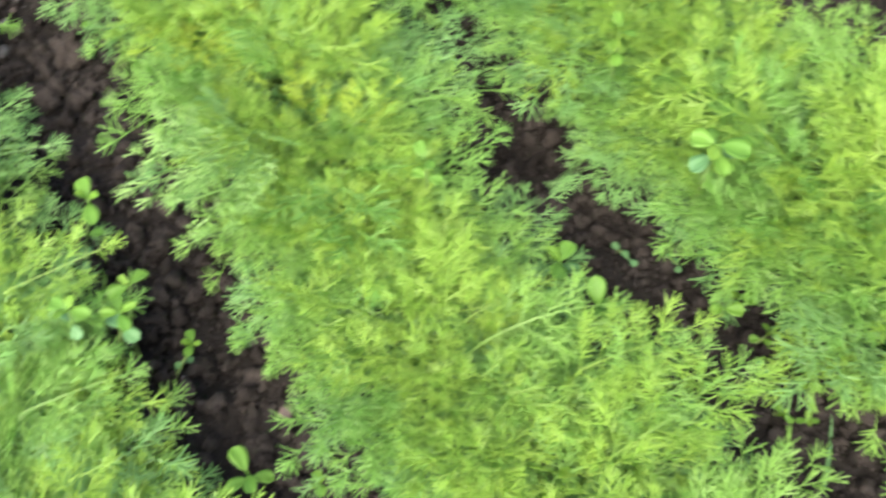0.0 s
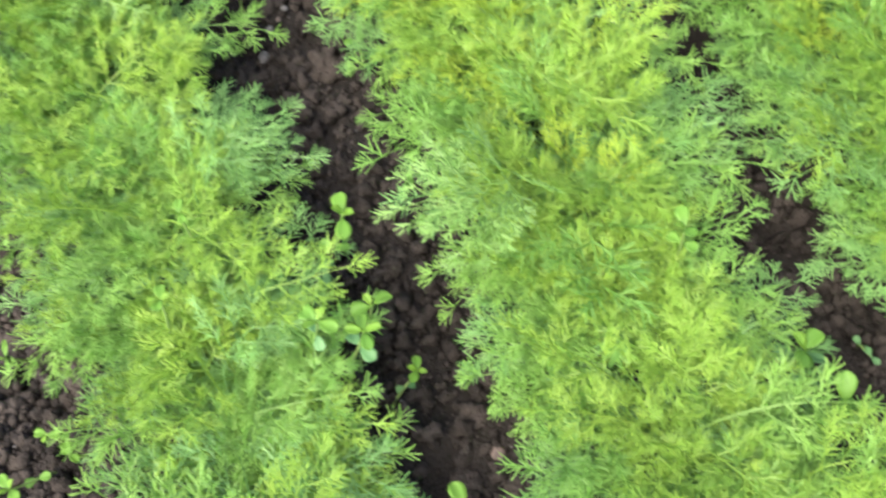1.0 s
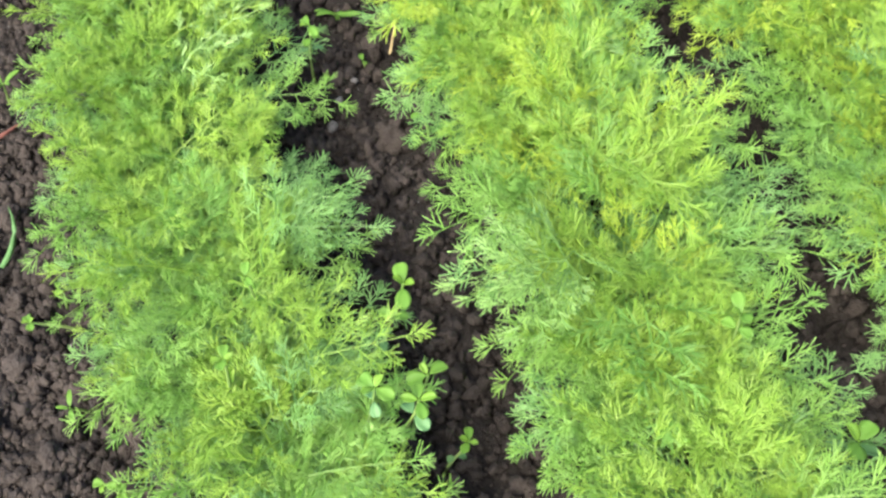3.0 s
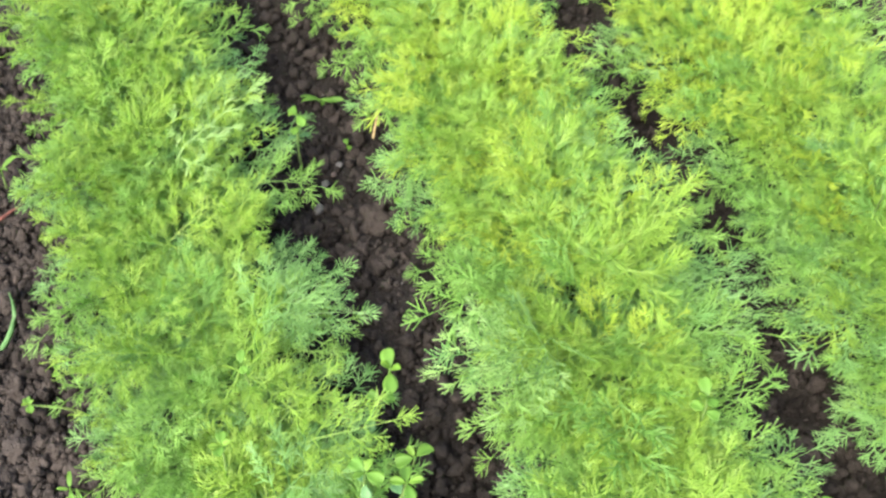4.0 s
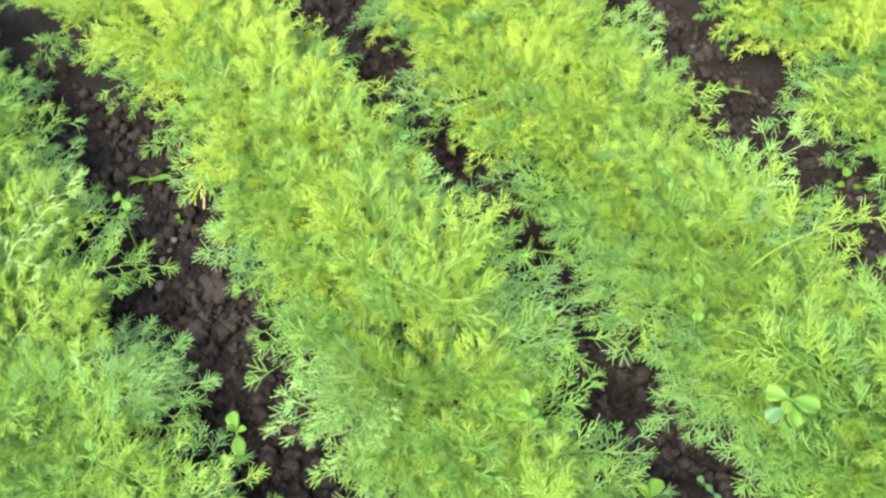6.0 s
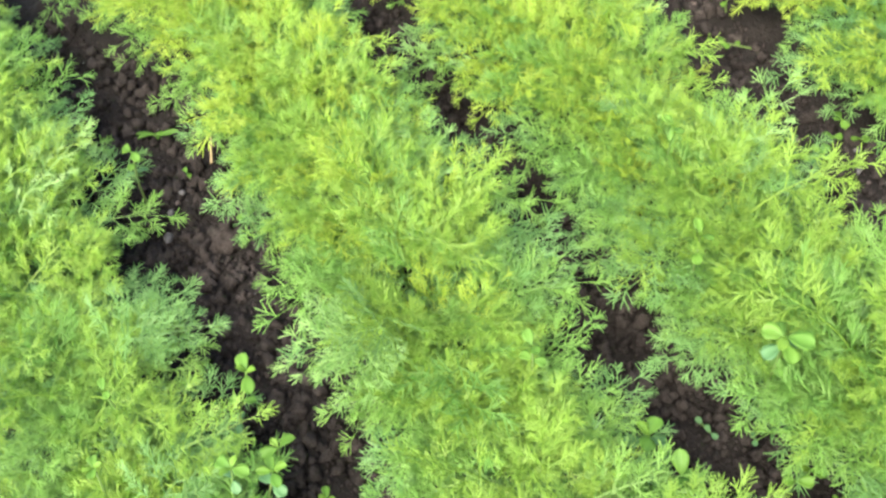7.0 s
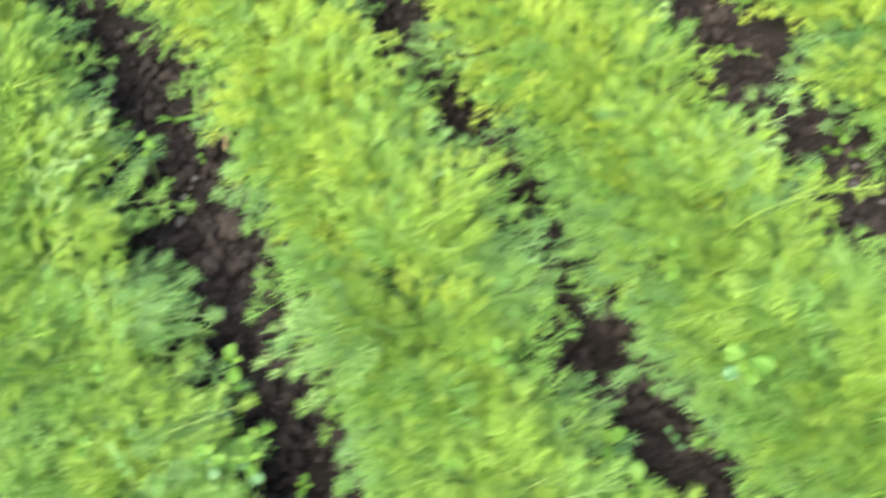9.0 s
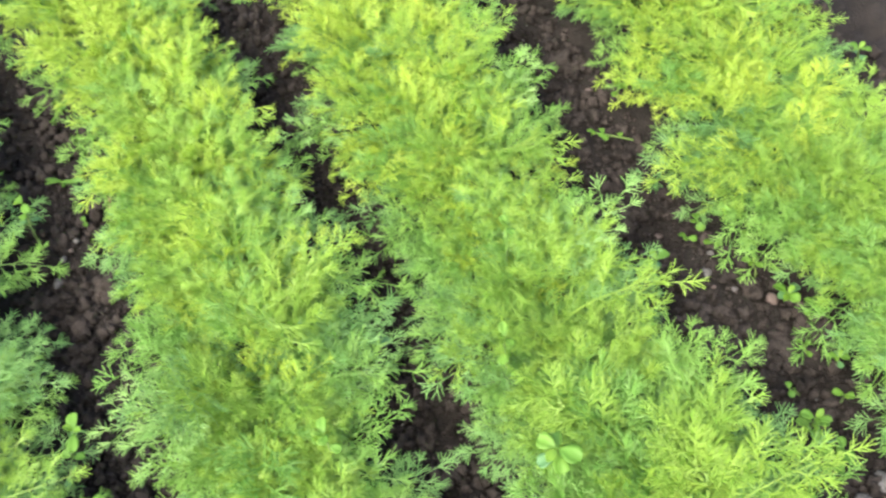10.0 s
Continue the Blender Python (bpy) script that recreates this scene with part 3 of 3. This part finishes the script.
ROUND = "bright green round-leaved weed among the dill plants"
SMALL = "small green broad-leaved weed seedling on dark soil"
for k, (base, top, nodes, label) in enumerate((
        ((-0.045, 0.444), (-0.014, 0.453, 0.09), ((0.4, "dark", 1.3, 2, 10, 150), (0.65, "round", 1.3, 2, 10, 60), (0.97, "oval", 1.9, 2, 22, -20), (1.0, "young", 1.3, 2, 55, 60)), ROUND),
        ((-0.062, 0.39), (-0.049, 0.378, 0.112), ((0.85, "dark", 1.4, 2, 0, 0), (1.0, "round", 1.4, 4, 12, 40)), ROUND),
        ((-0.045, 0.385), (-0.028, 0.37, 0.10), ((0.75, "dark", 1.6, 2, 5, 20), (1.0, "oval", 1.7, 4, 10, -20)), ROUND),
        ((-0.035, 0.395), (-0.018, 0.392, 0.085), ((1.0, "round", 1.5, 3, 10, -90),), ROUND),
        ((-0.025, 0.368), (-0.004, 0.372, 0.032), ((0.6, "dark", 0.9, 2, 0, 90), (1.0, "oval", 1.15, 4, 18, -30)), SMALL),
        ((-0.13, 0.43), (-0.122, 0.424, 0.112), ((1.0, "round", 1.2, 4, 20, 0),), ROUND),
        ((-0.10, 0.48), (-0.10, 0.475, 0.11), ((1.0, "oval", 1.2, 3, 30, 0),), ROUND),
        ((0.283, 0.286), (0.279, 0.274, 0.118), ((0.9, "dark", 2.0, 2, 0, 75), (0.95, "round", 2.1, 2, 6, 0), (1.0, "round", 2.2, 3, 14, 40)), ROUND),
        ((0.287, 0.375), (0.285, 0.366, 0.117), ((0.8, "round", 1.3, 2, 10, 160), (1.0, "oval", 1.5, 3, 40, 0)), ROUND),
        ((0.15, 0.36), (0.146, 0.351, 0.118), ((0.85, "round", 1.2, 2, 0, 40), (1.0, "oval", 1.5, 3, 35, 0)), ROUND),
        ((0.19, 0.46), (0.206, 0.442, 0.06), ((1.0, "dark", 2.2, 1, 10, -100),), "single bluish green rounded weed leaf under dill fronds"),
        ((0.175, 0.295), (0.19, 0.286, 0.062), ((0.85, "dark", 1.9, 2, 10, -120), (1.0, "round", 2.0, 3, 25, -60)), ROUND),
        ((0.18, 0.25), (0.186, 0.247, 0.075), ((0.85, "round", 1.7, 2, 5, 110), (1.0, "oval", 2.2, 2, 50, -40)), ROUND),
        ((-0.20, 0.415), (-0.216, 0.422, 0.025), ((0.5, "round", 0.9, 2, 15, 0), (1.0, "round", 1.1, 3, 10, 60)), SMALL),
        ((-0.20, 0.41), (-0.207, 0.406, 0.022), ((1.0, "round", 1.0, 2, 10, 200),), SMALL),
        ((-0.21, 0.41), (-0.242, 0.396, 0.025), ((0.55, "round", 1.1, 2, 15, 90), (1.0, "oval", 1.4, 4, 25, 20)), SMALL),
        ((-0.225, 0.56), (-0.254, 0.563, 0.018), ((1.0, "round", 0.9, 4, 10, 0),), SMALL),
        ((-0.235, 0.58), (-0.232, 0.583, 0.02), ((1.0, "round", 0.8, 2, 10, 0),), SMALL),
        ((-0.225, 0.49), (-0.233, 0.485, 0.02), ((1.0, "lance", 1.6, 3, 20, 0),), SMALL),
        ((-0.26, 0.80), (-0.255, 0.797, 0.025), ((1.0, "lance", 2.4, 4, 25, -60),), "pale green weed with narrow leaves on soil"),
        ((0.246, 0.30), (0.241, 0.284, 0.02), ((0.4, "dark", 0.8, 2, 20, 0), (1.0, "dark", 0.8, 2, 10, 180)), SMALL),
        ((0.268, 0.28), (0.263, 0.265, 0.02), ((0.5, "dark", 0.6, 2, 10, 0), (1.0, "dark", 0.7, 2, 10, 160)), SMALL),
        ((0.272, 0.205), (0.278, 0.20, 0.022), ((0.5, "round", 0.9, 2, 10, 40), (1.0, "oval", 0.9, 4, 15, 0)), SMALL),
        ((0.278, 0.17), (0.275, 0.166, 0.02), ((1.0, "oval", 1.1, 4, 15, 30),), SMALL),
        ((0.256, 0.165), (0.253, 0.16, 0.016), ((1.0, "oval", 0.9, 5, 15, 0),), SMALL),
        ((0.264, 0.153), (0.262, 0.15, 0.016), ((1.0, "oval", 0.9, 4, 15, 50),), SMALL),
        ((0.262, 0.188), (0.257, 0.183, 0.03), ((0.7, "dark", 0.9, 2, 0, 0), (1.0, "round", 0.9, 2, 15, 90)), SMALL),
        ((0.29, 0.162), (0.286, 0.157, 0.024), ((1.0, "dark", 1.1, 4, 10, 0),), SMALL),
        ((0.264, 0.23), (0.267, 0.222, 0.045), ((1.0, "round", 1.4, 3, 20, 0),), ROUND),
        ((0.25, 0.225), (0.252, 0.218, 0.05), ((1.0, "round", 1.3, 2, 20, 60),), ROUND),
        ((-0.012, 0.285), (-0.012, 0.274, 0.06), ((0.8, "oval", 1.6, 2, 0, 80), (1.0, "oval", 1.9, 2, 35, 10)), ROUND),
        ((0.02, 0.27), (0.018, 0.264, 0.02), ((1.0, "round", 1.0, 4, 20, 0),), SMALL),
        ((0.02, 0.79), (0.012, 0.782, 0.02), ((0.6, "lance", 2.4, 3, 25, 60), (1.0, "lance", 1.9, 2, 10, 80)), "green weed with narrow pointed leaves on soil"),
        ((0.022, 0.73), (0.022, 0.727, 0.012), ((1.0, "oval", 0.9, 2, 20, 0),), SMALL),
        ((-0.02, 0.715), (-0.014, 0.711, 0.075), ((0.6, "dark", 1.3, 2, 0, -90), (0.8, "round", 1.1, 2, 0, -60), (1.0, "oval", 1.5, 3, 15, 0)), ROUND),
        ((0.05, 0.64), (0.046, 0.636, 0.03), ((1.0, "oval", 1.2, 3, 15, 100),), SMALL),
        ((0.508, 0.452), (0.505, 0.458, 0.024), ((1.0, "clover", 1.2, 3, 5, 0),), "light green clover-like weed with lobed leaves on soil"),
        ((0.505, 0.452), (0.489, 0.449, 0.02), ((1.0, "clover", 1.0, 3, 5, 40),), "light green clover-like weed with lobed leaves on soil"),
        ((0.508, 0.45), (0.506, 0.434, 0.02), ((1.0, "clover", 1.1, 3, 5, 80),), "light green clover-like weed with lobed leaves on soil"),
        ((0.524, 0.58), (0.478, 0.587, 0.028), ((0.45, "round", 1.0, 1, 10, 0), (0.85, "round", 1.1, 2, 15, 0), (1.0, "oval", 1.3, 3, 15, 40)), SMALL),
        ((0.53, 0.635), (0.526, 0.632, 0.03), ((0.6, "round", 1.0, 2, 10, -60), (1.0, "round", 1.2, 3, 20, 0)), SMALL),
        ((0.535, 0.365), (0.523, 0.357, 0.03), ((0.5, "dark", 1.4, 2, 10, 100), (1.0, "round", 1.6, 4, 15, 30)), ROUND),
        ((0.52, 0.315), (0.512, 0.317, 0.02), ((0.5, "round", 0.8, 2, 0, 0), (1.0, "round", 0.8, 3, 10, 60)), SMALL),
        ((0.492, 0.288), (0.48, 0.289, 0.018), ((0.4, "round", 0.8, 1, 0, -40), (1.0, "round", 0.9, 2, 10, 0)), SMALL),
        ((0.47, 0.255), (0.467, 0.247, 0.05), ((0.5, "round", 1.4, 3, 10, 0), (0.8, "round", 1.4, 3, 20, 60), (1.0, "oval", 1.5, 4, 25, 40)), ROUND),
        ((0.46, 0.222), (0.456, 0.213, 0.06), ((0.5, "round", 1.5, 3, 10, 60), (0.8, "oval", 1.4, 3, 20, 0), (1.0, "round", 1.4, 4, 20, 0)), ROUND),
        ((0.475, 0.225), (0.472, 0.22, 0.045), ((0.6, "round", 1.4, 3, 10, 60), (1.0, "round", 1.4, 3, 20, 0)), ROUND),
        ((0.438, 0.42), (0.436, 0.413, 0.062), ((0.7, "dark", 1.6, 2, 10, -30), (1.0, "oval", 1.8, 3, 15, -80)), ROUND),
        ((0.75, 0.57), (0.742, 0.563, 0.03), ((0.6, "dark", 1.2, 2, 10, 0), (1.0, "round", 1.4, 4, 15, 30)), SMALL),
        ((0.56, 0.395), (0.556, 0.39, 0.055), ((0.8, "lance", 3.2, 2, 45, 30), (1.0, "lance", 2.6, 2, 40, 120)), "light green weed with broad blade leaves beside dill"),
        ((0.532, 0.425), (0.526, 0.418, 0.03), ((0.6, "dark", 0.9, 2, 10, 20), (1.0, "round", 1.2, 3, 15, 0)), SMALL),
        ((0.527, 0.402), (0.519, 0.398, 0.026), ((1.0, "oval", 1.2, 4, 15, 40),), SMALL),
        ((0.535, 0.34), (0.53, 0.333, 0.04), ((0.6, "round", 1.1, 2, 10, 90), (1.0, "oval", 1.3, 4, 20, 10)), SMALL),
        ((0.53, 0.295), (0.522, 0.291, 0.03), ((0.5, "dark", 1.0, 2, 10, 0), (1.0, "round", 1.1, 4, 15, 30)), SMALL),
        ((0.515, 0.27), (0.509, 0.264, 0.025), ((1.0, "round", 1.1, 3, 15, 70),), SMALL),
        ((0.33, 0.468), (0.332, 0.459, 0.112), ((1.0, "oval", 1.5, 3, 40, 0),), ROUND))):
    weed(base, top, nodes, label, seed=k)


def blade(points, width, name, label, material, category):
    """A narrow bent blade with a keel."""
    V, F = [], []
    pts = [np.array(p) for p in points]
    fine = []
    for u in np.linspace(0, 1, 9):
        a, b, c = pts
        fine.append(a * (1 - u) ** 2 + 2 * b * u * (1 - u) + c * u * u)
    tube(V, F, fine, [width * (1.0 - 0.9 * (i / 8) ** 2.5) for i in range(9)], 5)
    origin = np.array(points[0])
    ob = new(name, mesh_of(name, [v - origin for v in V], F, material))
    ob.location = origin
    return tagged(ob, label, category)


blade(((-0.279, 0.629, 0.0), (-0.248, 0.628, 0.03), (-0.249, 0.636, 0.055)), 0.0023, "onion_blade", "curved green onion blade rising from dark soil", WEED_DARK, "onion leaf")
blade(((0.250, 0.118, 0.0), (0.247, 0.124, 0.04), (0.254, 0.138, 0.06)), 0.0014, "grass_blade", "thin green grass blade rising from soil", WEED_DARK, "grass blade")
blade(((0.045, 0.733, 0.006), (0.052, 0.738, 0.022), (0.058, 0.744, 0.042)), 0.0011, "straw_stalk", "short dry straw stalk leaning beside dill", STRAW, "straw")
blade(((-0.285, 0.745, 0.008), (-0.265, 0.756, 0.012), (-0.245, 0.768, 0.009)), 0.0022, "dry_twig", "reddish dry twig lying on dark soil", TWIG, "twig")
blade(((0.513, 0.421, 0.004), (0.513, 0.422, 0.016), (0.517, 0.426, 0.026)), 0.0008, "grass_blade", "tiny thin grass blade standing on bare soil", WEED_DARK, "grass blade")
